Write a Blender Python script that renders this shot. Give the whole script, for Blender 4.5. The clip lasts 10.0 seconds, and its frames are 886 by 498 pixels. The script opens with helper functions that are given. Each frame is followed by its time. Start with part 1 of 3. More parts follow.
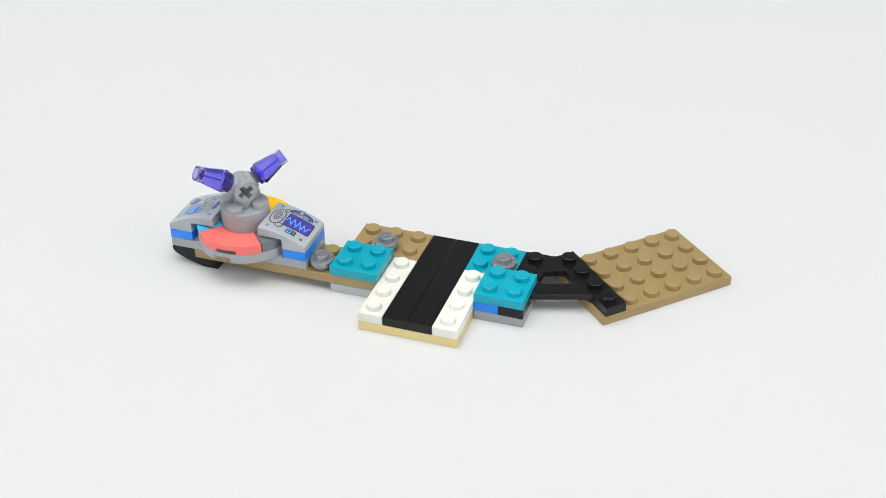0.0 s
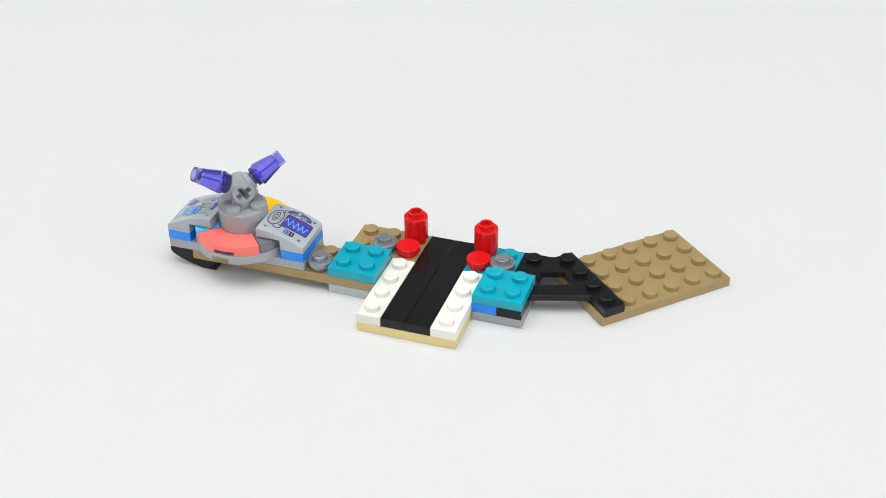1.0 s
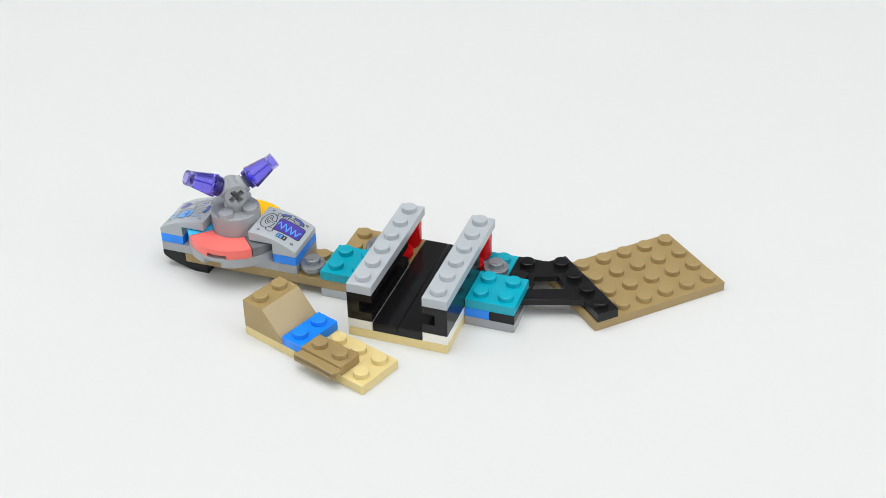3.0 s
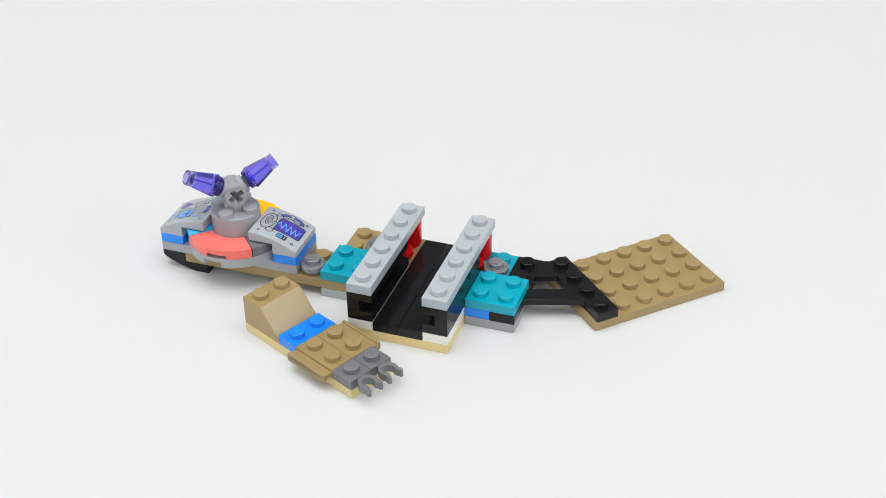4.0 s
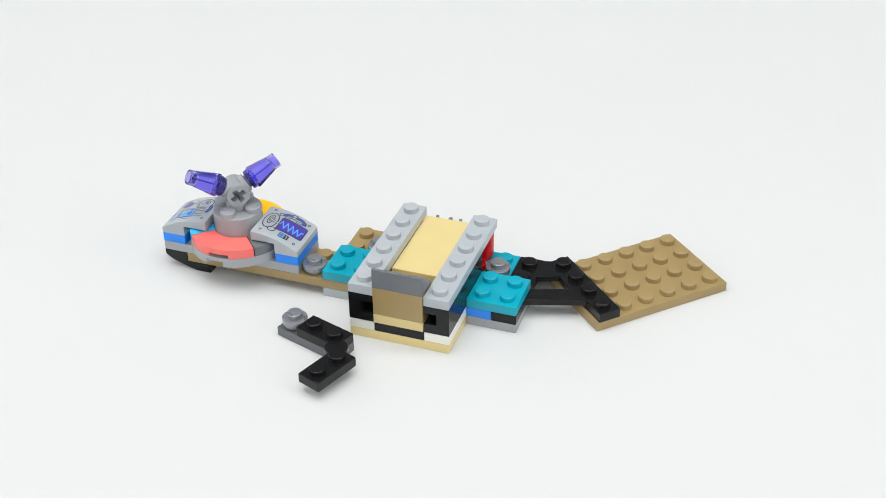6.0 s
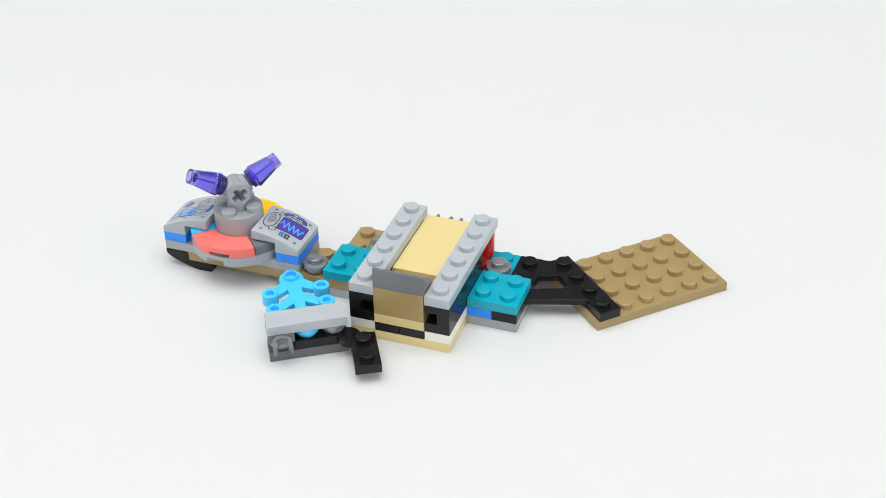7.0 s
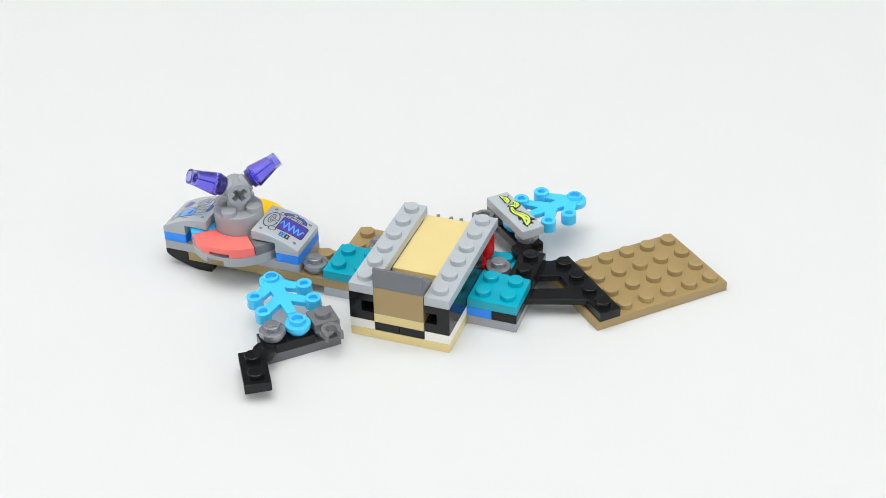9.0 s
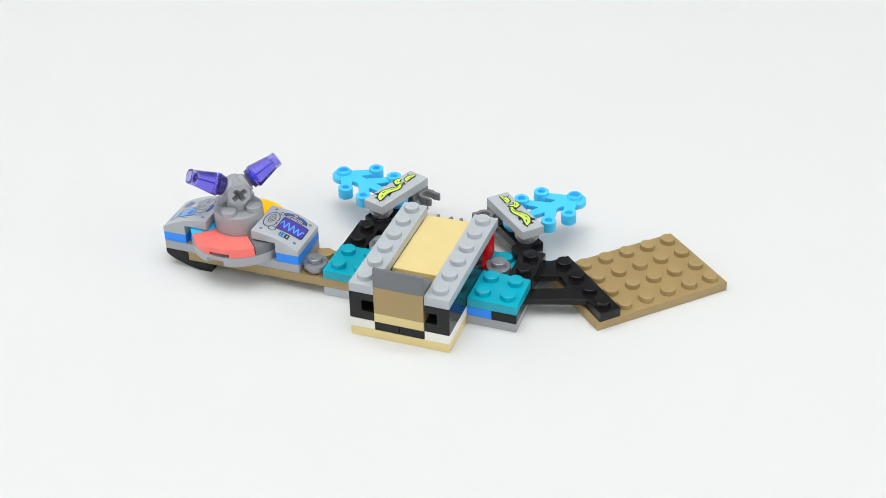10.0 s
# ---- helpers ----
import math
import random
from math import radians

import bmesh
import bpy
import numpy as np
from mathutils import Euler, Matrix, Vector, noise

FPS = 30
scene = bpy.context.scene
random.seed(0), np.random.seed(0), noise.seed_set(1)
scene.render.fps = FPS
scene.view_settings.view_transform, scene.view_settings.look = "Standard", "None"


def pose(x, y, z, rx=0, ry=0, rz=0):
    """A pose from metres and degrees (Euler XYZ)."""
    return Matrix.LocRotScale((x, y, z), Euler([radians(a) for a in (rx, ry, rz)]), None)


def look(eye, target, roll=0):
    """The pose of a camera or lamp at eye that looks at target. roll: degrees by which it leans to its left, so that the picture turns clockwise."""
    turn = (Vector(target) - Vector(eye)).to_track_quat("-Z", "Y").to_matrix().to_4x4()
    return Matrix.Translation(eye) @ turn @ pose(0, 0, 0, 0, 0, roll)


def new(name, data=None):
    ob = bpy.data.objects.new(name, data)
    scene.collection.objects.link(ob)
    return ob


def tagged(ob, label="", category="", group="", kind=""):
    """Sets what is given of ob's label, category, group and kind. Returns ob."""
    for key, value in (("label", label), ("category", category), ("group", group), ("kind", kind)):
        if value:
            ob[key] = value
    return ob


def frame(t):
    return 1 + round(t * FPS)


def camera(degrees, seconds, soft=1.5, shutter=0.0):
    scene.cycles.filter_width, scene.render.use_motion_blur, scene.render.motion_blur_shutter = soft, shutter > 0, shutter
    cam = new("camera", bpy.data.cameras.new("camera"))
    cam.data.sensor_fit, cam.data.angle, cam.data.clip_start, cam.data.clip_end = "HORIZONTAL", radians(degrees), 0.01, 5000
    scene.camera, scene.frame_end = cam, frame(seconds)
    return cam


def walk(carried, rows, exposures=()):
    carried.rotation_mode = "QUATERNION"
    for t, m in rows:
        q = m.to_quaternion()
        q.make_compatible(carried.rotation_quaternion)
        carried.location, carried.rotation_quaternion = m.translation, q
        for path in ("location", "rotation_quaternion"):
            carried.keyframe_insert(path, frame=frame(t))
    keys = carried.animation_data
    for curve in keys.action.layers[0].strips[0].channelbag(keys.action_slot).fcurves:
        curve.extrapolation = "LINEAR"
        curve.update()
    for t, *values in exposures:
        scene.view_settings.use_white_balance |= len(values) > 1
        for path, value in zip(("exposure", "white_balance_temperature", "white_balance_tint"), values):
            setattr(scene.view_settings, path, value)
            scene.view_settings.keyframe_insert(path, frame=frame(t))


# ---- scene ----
P = 0.008      # stud pitch
H = 0.0032     # plate height

# ---- camera ----
cam = camera(36, 10.0, soft=0.7)
EYE, AIM = (0.13643, -0.30807, 0.25329), (0.01222, 0.04502, 0.00349)
walk(cam, [(0, look(EYE, AIM, -0.89)), (10, look(EYE, AIM, -0.89))],
     exposures=[(0, -0.04), (5, -0.02), (7, 0.03), (8.5, 0.03), (10, 0.02)])

# ---- light: softboxes over the table ----
world = bpy.data.worlds.new("studio")
scene.world = world
world.use_nodes = True
world.node_tree.nodes["Background"].inputs[0].default_value = (1.0, 0.99, 0.97, 1)
world.node_tree.nodes["Background"].inputs[1].default_value = 0.35


def softbox(name, eye, aim, size_x, size_y, watts, colour):
    data = bpy.data.lights.new(name, "AREA")
    data.shape, data.size, data.size_y, data.energy, data.color = "RECTANGLE", size_x, size_y, watts, colour
    ob = new(name, data)
    ob.matrix_world = look(eye, aim)
    return ob


softbox("softbox_top", (0.0, -0.06, 1.25), (0, 0.03, 0), 1.3, 1.0, 14.6, (0.975, 0.985, 0.972))
softbox("softbox_front", (0.05, -1.15, 0.8), (0, 0.02, 0), 1.3, 0.8, 3.9, (0.975, 0.985, 0.972))
softbox("softbox_left", (-1.15, -0.05, 0.65), (0, 0.02, 0), 0.9, 0.8, 3.6, (0.98, 0.985, 0.962))
softbox("softbox_right", (1.15, -0.05, 0.65), (0, 0.02, 0), 0.9, 0.8, 3.9, (0.965, 0.985, 0.985))


# ---- materials ----
def plastic(name, colour, rough=0.24, grain=0.0, wear=0.0):
    m = bpy.data.materials.new(name)
    m.use_nodes = True
    nt = m.node_tree
    b = nt.nodes["Principled BSDF"]
    b.inputs["Base Color"].default_value = (*colour, 1)
    b.inputs["IOR"].default_value = 1.52
    co = nt.nodes.new("ShaderNodeTexCoord")
    big = nt.nodes.new("ShaderNodeTexNoise")
    big.inputs["Scale"].default_value, big.inputs["Detail"].default_value = 110, 1
    nt.links.new(co.outputs["Object"], big.inputs["Vector"])
    ramp = nt.nodes.new("ShaderNodeMapRange")
    ramp.inputs["To Min"].default_value, ramp.inputs["To Max"].default_value = rough - wear, rough + wear
    nt.links.new(big.outputs["Fac"], ramp.inputs["Value"])
    nt.links.new(ramp.outputs[0], b.inputs["Roughness"])
    info = nt.nodes.new("ShaderNodeObjectInfo")
    hue = nt.nodes.new("ShaderNodeHueSaturation")
    hue.inputs["Color"].default_value = (*colour, 1)
    val = nt.nodes.new("ShaderNodeMapRange")
    val.inputs["To Min"].default_value, val.inputs["To Max"].default_value = 0.95, 1.05
    nt.links.new(info.outputs["Random"], val.inputs["Value"])
    cloud = nt.nodes.new("ShaderNodeMapRange")
    cloud.inputs["To Min"].default_value, cloud.inputs["To Max"].default_value = 0.965, 1.035
    nt.links.new(big.outputs["Fac"], cloud.inputs["Value"])
    both = nt.nodes.new("ShaderNodeMath")
    both.operation = "MULTIPLY"
    nt.links.new(val.outputs[0], both.inputs[0])
    nt.links.new(cloud.outputs[0], both.inputs[1])
    nt.links.new(both.outputs[0], hue.inputs["Value"])
    nt.links.new(hue.outputs[0], b.inputs["Base Color"])
    if grain:
        fine = nt.nodes.new("ShaderNodeTexNoise")
        fine.inputs["Scale"].default_value, fine.inputs["Detail"].default_value = 2600, 3
        nt.links.new(co.outputs["Object"], fine.inputs["Vector"])
        bump = nt.nodes.new("ShaderNodeBump")
        bump.inputs["Strength"].default_value, bump.inputs["Distance"].default_value = grain, 0.0002
        nt.links.new(fine.outputs["Fac"], bump.inputs["Height"])
        nt.links.new(bump.outputs[0], b.inputs["Normal"])
    return m


def clear(name, colour, rough=0.04):
    m = plastic(name, colour, rough, wear=0.02)
    b = m.node_tree.nodes["Principled BSDF"]
    b.inputs["Transmission Weight"].default_value = 1.0
    b.inputs["IOR"].default_value = 1.36
    return m


def paper(name, colour, scale, depth, rough=0.75):
    m = bpy.data.materials.new(name)
    m.use_nodes = True
    nt = m.node_tree
    b = nt.nodes["Principled BSDF"]
    b.inputs["Roughness"].default_value = rough
    b.inputs["Specular IOR Level"].default_value = 0.25
    co = nt.nodes.new("ShaderNodeTexCoord")
    n1 = nt.nodes.new("ShaderNodeTexNoise")
    n1.inputs["Scale"].default_value, n1.inputs["Detail"].default_value = 5, 3
    nt.links.new(co.outputs["Object"], n1.inputs["Vector"])
    mix = nt.nodes.new("ShaderNodeMix")
    mix.data_type = "RGBA"
    mix.inputs[6].default_value = (*colour, 1)
    mix.inputs[7].default_value = (colour[0] * 0.985, colour[1] * 0.99, colour[2], 1)
    nt.links.new(n1.outputs["Fac"], mix.inputs[0])
    nt.links.new(mix.outputs[2], b.inputs["Base Color"])
    n2 = nt.nodes.new("ShaderNodeTexNoise")
    n2.inputs["Scale"].default_value, n2.inputs["Detail"].default_value = scale, 4
    nt.links.new(co.outputs["Object"], n2.inputs["Vector"])
    bump = nt.nodes.new("ShaderNodeBump")
    bump.inputs["Strength"].default_value, bump.inputs["Distance"].default_value = depth, 0.0003
    nt.links.new(n2.outputs["Fac"], bump.inputs["Height"])
    nt.links.new(bump.outputs[0], b.inputs["Normal"])
    return m


SHEET = paper("white_paper", (0.685, 0.69, 0.692), 900, 0.03)
# Tone of the unseen north wall, set by the reflections in black plastic
REFLECTION_DARK = paper("reflection_dark_grey", (0.34, 0.34, 0.35), 300, 0.2, 0.9)
CLOTH = paper("grey_paint", (0.7, 0.7, 0.69), 300, 0.2, 0.9)
DARK_TAN = plastic("dark_tan_plastic", (0.38, 0.272, 0.118), 0.21)
DARK_TAN_GRAIN = plastic("dark_tan_grained", (0.45, 0.35, 0.2), 0.42, grain=0.35)
TAN = plastic("tan_plastic", (0.765, 0.62, 0.288))
WHITE = plastic("white_plastic", (0.86, 0.85, 0.78))
BLACK = plastic("black_plastic", (0.009, 0.009, 0.010), 0.18)
BLACK.node_tree.nodes["Principled BSDF"].inputs["Specular IOR Level"].default_value = 0.32
TEAL = plastic("teal_plastic", (0.0, 0.39, 0.53))
BLUE = plastic("blue_plastic", (0.008, 0.255, 0.98))
SKY = plastic("sky_blue_plastic", (0.07, 0.6, 1.0))
RED = plastic("red_plastic", (0.72, 0.006, 0.008), 0.16)
CORAL = plastic("coral_plastic", (0.98, 0.19, 0.165), 0.2)
YELLOW = plastic("yellow_plastic", (0.93, 0.52, 0.005))
GREY = plastic("light_grey_plastic", (0.445, 0.48, 0.515))
MIDGREY = plastic("mid_grey_plastic", (0.36, 0.375, 0.4))
SILVER = plastic("pearl_grey_plastic", (0.30, 0.31, 0.335), 0.28, wear=0.06)
SILVER.node_tree.nodes["Principled BSDF"].inputs["Metallic"].default_value = 0.5
DARKGREY = plastic("dark_grey_plastic", (0.16, 0.168, 0.185))
# DARKGREY plastic again, with the arm plates' shade put into the colour
SHADED_DARKGREY = plastic("shaded_dark_grey_plastic", (0.13, 0.136, 0.148))
CLIPGREY = plastic("worn_grey_plastic", (0.18, 0.185, 0.195))
PURPLE = clear("clear_purple_plastic", (0.2, 0.17, 0.88))
PALE_PURPLE = clear("thin_clear_purple_plastic", (0.5, 0.47, 0.96), 0.12)
INK = plastic("black_ink", (0.02, 0.022, 0.03), 0.35)
INK_GREY = plastic("grey_ink", (0.36, 0.37, 0.39), 0.35)
INK_PURPLE = plastic("violet_ink", (0.07, 0.045, 0.36), 0.3)
INK_BLUE = plastic("light_blue_ink", (0.1, 0.42, 0.95), 0.35)
INK_NAVY = plastic("navy_ink", (0.05, 0.1, 0.42), 0.35)
INK_LIME = plastic("lime_ink", (0.62, 0.83, 0.11), 0.35)


# ---- mesh helpers, in studs (x, y) and plates (z) ----
def mesh(name, bm, materials):
    bmesh.ops.recalc_face_normals(bm, faces=bm.faces)
    data = bpy.data.meshes.new(name)
    bm.to_mesh(data)
    bm.free()
    for m in materials if isinstance(materials, (list, tuple)) else (materials,):
        data.materials.append(m)
    return data


def smooth_by_angle(data, degrees=15):
    for f in data.polygons:
        f.use_smooth = True
    data.set_sharp_from_angle(angle=radians(degrees))


def part(name, bm, material, parent, label="", at=(0, 0, 0)):
    data = mesh(name, bm, material)
    smooth_by_angle(data)
    ob = new(name, data)
    ob.parent = parent
    ob.location = at
    if label:
        tagged(ob, label)
    return ob


def merge(bm, other):
    data = bpy.data.meshes.new("tmp")
    other.to_mesh(data)
    other.free()
    bm.from_mesh(data)
    bpy.data.meshes.remove(data)


def soften(bm, width=0.00022, segments=2, angle=30):
    edges = [e for e in bm.edges if len(e.link_faces) == 2 and e.calc_face_angle(0) > radians(angle)]
    bmesh.ops.bevel(bm, geom=edges, offset=width, segments=segments, profile=0.6, affect="EDGES", clamp_overlap=True)


def prism(points, lo, hi, axis="z", bevel=0.00022, material=0):
    """Extrudes an outline, given in metres in the two other axes' order, along an axis."""
    bm = bmesh.new()

    def at(a, b, c):
        return {"z": (a, b, c), "y": (a, c, b), "x": (c, a, b)}[axis]
    low = [bm.verts.new(at(a, b, lo)) for a, b in points]
    top = [bm.verts.new(at(a, b, hi)) for a, b in points]
    n = len(points)
    bm.faces.new(low)
    bm.faces.new(top)
    for i in range(n):
        bm.faces.new((low[i], low[(i + 1) % n], top[(i + 1) % n], top[i]))
    bmesh.ops.recalc_face_normals(bm, faces=bm.faces)
    if bevel:
        soften(bm, bevel)
    for f in bm.faces:
        f.material_index = material
    return bm


def block(x0, y0, z0, x1, y1, z1, bevel=0.00022, gap=0.00005):
    """A bevelled block from studs and plates, a hair smaller than its grid."""
    return prism([(x0 * P + gap, y0 * P + gap), (x1 * P - gap, y0 * P + gap), (x1 * P - gap, y1 * P - gap),
                  (x0 * P + gap, y1 * P - gap)], z0 * H, z1 * H - gap * 0.6, "z", bevel)


def lathe(profile, seg=32, closed=True):
    """Turns (radius, z) pairs in metres round z."""
    bm = bmesh.new()
    rings = []
    for r, z in profile:
        rings.append([bm.verts.new((r * math.cos(2 * math.pi * i / seg), r * math.sin(2 * math.pi * i / seg), z)) for i in range(seg)])
    pairs = list(zip(rings, rings[1:]))
    if closed:
        pairs.append((rings[-1], rings[0]))
    for a, b in pairs:
        for i in range(seg):
            bm.faces.new((a[i], a[(i + 1) % seg], b[(i + 1) % seg], b[i]))
    if not closed:
        bm.faces.new(rings[0])
        bm.faces.new(rings[-1])
    return bm


def moved(bm, m):
    bm.transform(m)
    return bm


def stud(x, y, z, hollow=False):
    r, h, b = 0.0024, 0.0017, 0.0002
    if hollow:
        bm = lathe([(r, -0.0002), (r, h - b), (r - b, h), (0.0017 + b, h), (0.0017, h - b), (0.0017, -0.0002)], 28)
    else:
        bm = lathe([(r, -0.0002), (r, h - b), (r - b * 0.4, h - b * 0.3), (r - b, h)], 28, False)
        for k in range(4):   # the moulded mark, as four small raised bars
            u = (k - 1.5) * 0.00074
            merge(bm, prism([(u - 0.00022, -0.0005), (u + 0.00022, -0.0005), (u + 0.00022, 0.0005), (u - 0.00022, 0.0005)], h - 0.00005, h + 0.00003, "z", 0))
    return moved(bm, Matrix.Translation((x * P, y * P, z * H)))


def nub(bm, x, y, z):
    """The small moulding mark on top of a stud."""
    merge(bm, moved(lathe([(0.00042, -0.0001), (0.00040, 0.00005), (0.00022, 0.00012)], 12, False), Matrix.Translation((x * P, y * P, z * H + 0.0017))))


def plate_mesh(nx, ny, h=1, studs=True, hollow=False):
    bm = block(0, 0, 0, nx, ny, h)
    if studs:
        nub(bm, nx // 2 + 0.5, ny // 2 + 0.5, h)
    if studs:
        for i in range(nx):
            for j in range(ny):
                merge(bm, stud(i + 0.5, j + 0.5, h, hollow))
    return bm


def place(x, y, z):
    return (x * P, y * P, z * H)


def plate(name, x, y, z, nx, ny, material, parent, label, h=1, studs=True):
    return part(name, plate_mesh(nx, ny, h, studs), material, parent, label, place(x, y, z))


def round_plate(x, y, z, material, parent, label, name="round_plate"):
    """A 1 x 1 round plate: wide collar over a narrower foot, with a stud."""
    r, f = 0.00395, 0.0031
    bm = lathe([(f - 0.0003, 0), (f, 0.0002), (f, 0.0012), (r - 0.0002, 0.00135), (r, 0.0016), (r, 0.0030), (r - 0.0002, 0.0032)], 36, False)
    merge(bm, stud(0, 0, 1))
    nub(bm, 0, 0, 1)
    return part(name, bm, material, parent, label, place(x, y, z))


# ---- setting ----
def sheet():
    """A white paper sheet, flat on the table and swept up behind."""
    outline = [(-0.62, 0.0), (0.42, 0.0)]
    for k in range(1, 17):
        a = k / 16 * math.pi / 2
        outline.append((0.42 + 0.16 * math.sin(a), 0.16 - 0.16 * math.cos(a)))
    outline.append((0.58, 0.24))
    back = [(y + 0.001 * (1 if z > 0.02 else 0), z - 0.001 * (1 if z < 0.16 else 0)) for y, z in outline]
    bm = bmesh.new()
    rows = []
    for x in (-0.75, 0.75):
        rows.append([bm.verts.new((x, y, z)) for y, z in outline + back[::-1]])
    n = len(rows[0])
    for i in range(n):
        bm.faces.new((rows[0][i], rows[0][(i + 1) % n], rows[1][(i + 1) % n], rows[1][i]))
    bm.faces.new(rows[0])
    bm.faces.new(rows[1])
    data = mesh("backdrop", bm, SHEET)
    smooth_by_angle(data, 40)
    tagged(new("backdrop", data), "seamless white paper sheet sweeping up behind the toy", "backdrop", kind="structure")


def wall(name, x0, y0, z0, x1, y1, z1, label, paint=None):
    bm = prism([(x0, y0), (x1, y0), (x1, y1), (x0, y1)], z0, z1, "z", 0)
    tagged(new(name, mesh(name, bm, paint or CLOTH)), label, "wall", kind="structure")


sheet()
# Unseen wall added behind the sheet, dark so that glossy tops reflect less
wall("unseen_wall_north", -1.4, 1.4, -0.06, 1.4, 1.45, 1.7, "unseen dark grey wall added to dim reflections in the toy", REFLECTION_DARK)
# The other walls and the ceiling are unseen too, added for bounced light
wall("wall_south", -1.4, -1.45, -0.06, 1.4, -1.4, 1.7, "unseen plain grey wall added to bounce light")
wall("wall_west", -1.45, -1.45, -0.06, -1.4, 1.45, 1.7, "unseen plain grey wall added to bounce light")
wall("wall_east", 1.4, -1.45, -0.06, 1.45, 1.45, 1.7, "unseen plain grey wall added to bounce light")
wall("floor", -1.4, -1.4, -0.06, 1.4, 1.4, -0.012, "plain grey table under the paper sheet")
wall("ceiling", -1.45, -1.45, 1.702, 1.45, 1.45, 1.72, "unseen plain grey ceiling added to bounce light")

ARRIVALS = []   # (part, its thing's key, seconds at which it is in place)


def empty(name, label, category, group=""):
    return tagged(new(name), label, category, group)


# ---- the toy ----
toy = empty("toy_brick_model", "half-built toy brick model with round console on white paper", "toy")


def curved_slope(at, mirror, label):
    """A 2 x 2 curved slope with a lip over its inner half."""
    pts = [(2, 0), (2, 0.62)]
    pts += [(2 - 2 * k / 12, 2.12 - 0.375 * (2 - 2 * k / 12) ** 2) for k in range(1, 13)]
    pts += [(0, 1.12), (1, 1.12), (1, 0)]
    pts = [((2 - x if mirror else x) * P, z * H) for x, z in pts]
    bm = prism(pts, 0.00005, 2 * P - 0.00005, "y", 0)
    soften(bm, 0.00022, 2, 40)
    return part("curved_slope", bm, GREY, toy, label, place(*at))


def quarter_tile(start, material, label, notch=None):
    """A quarter ring tile of the turntable, radius 1 to 2 studs."""
    r0, r1, n = 1.01 * P, 1.99 * P, 18
    a0, a1 = radians(start + 0.6), radians(start + 89.4)
    outer = [a0 + (a1 - a0) * k / n for k in range(n + 1)]
    pts = [(r1 * math.cos(a), r1 * math.sin(a)) for a in outer] + [(r0 * math.cos(a), r0 * math.sin(a)) for a in outer[::-1]]
    bm = prism(pts, 0.42 * H, 0.985 * H, "z", 0)
    low = []
    for a in outer:
        if not notch or abs(a - radians(notch)) > 0.17:
            low.append(a)
        elif low:
            merge(bm, ring_piece(r0, r1, low, 0.01 * H, 0.42 * H))
            low = []
    if len(low) > 1:
        merge(bm, ring_piece(r0, r1, low, 0.01 * H, 0.42 * H))
    return part("quarter_tile", bm, material, toy, label, place(-6, 3, 4))


def ring_piece(r0, r1, angles, lo, hi):
    pts = [(r1 * math.cos(a), r1 * math.sin(a)) for a in angles] + [(r0 * math.cos(a), r0 * math.sin(a)) for a in angles[::-1]]
    return prism(pts, lo, hi, "z", 0)


def turntable():
    n = 64
    pts = []
    for k in range(n):
        a = 2 * math.pi * k / n
        r = 2 * P
        if abs((math.degrees(a) - 266 + 180) % 360 - 180) < 9:
            r = 1.6 * P
        pts.append((r * math.cos(a), r * math.sin(a)))
    bm = prism(pts, 0, 0.6 * H, "z", 0)
    merge(bm, prism([(2.0 * P * math.cos(2 * math.pi * k / n), 2.0 * P * math.sin(2 * math.pi * k / n)) for k in range(n)], 0.6 * H, 0.99 * H, "z", 0))
    part("round_base_plate", bm, MIDGREY, toy, "mid-grey round plate with notched rim", place(-6, 3, 3))


def round_brick_2x2():
    r, b = 0.99 * P, 0.0003
    bm = lathe([(r - b, 0), (r, b), (r, 3 * H - b), (r - b * 0.3, 3 * H - b * 0.3), (r - b, 3 * H)], 48, False)
    for k in range(4):
        a = radians(-94 + 90 * k)
        merge(bm, stud(0.7071 * math.cos(a), 0.7071 * math.sin(a), 3))
    return part("round_brick", bm, MIDGREY, toy, "grey round brick with four studs", place(-6, 3, 4))


def along(direction, origin=(0, 0, 0)):
    q = Vector(direction).to_track_quat("Z", "Y")
    return Matrix.Translation(origin) @ q.to_matrix().to_4x4()


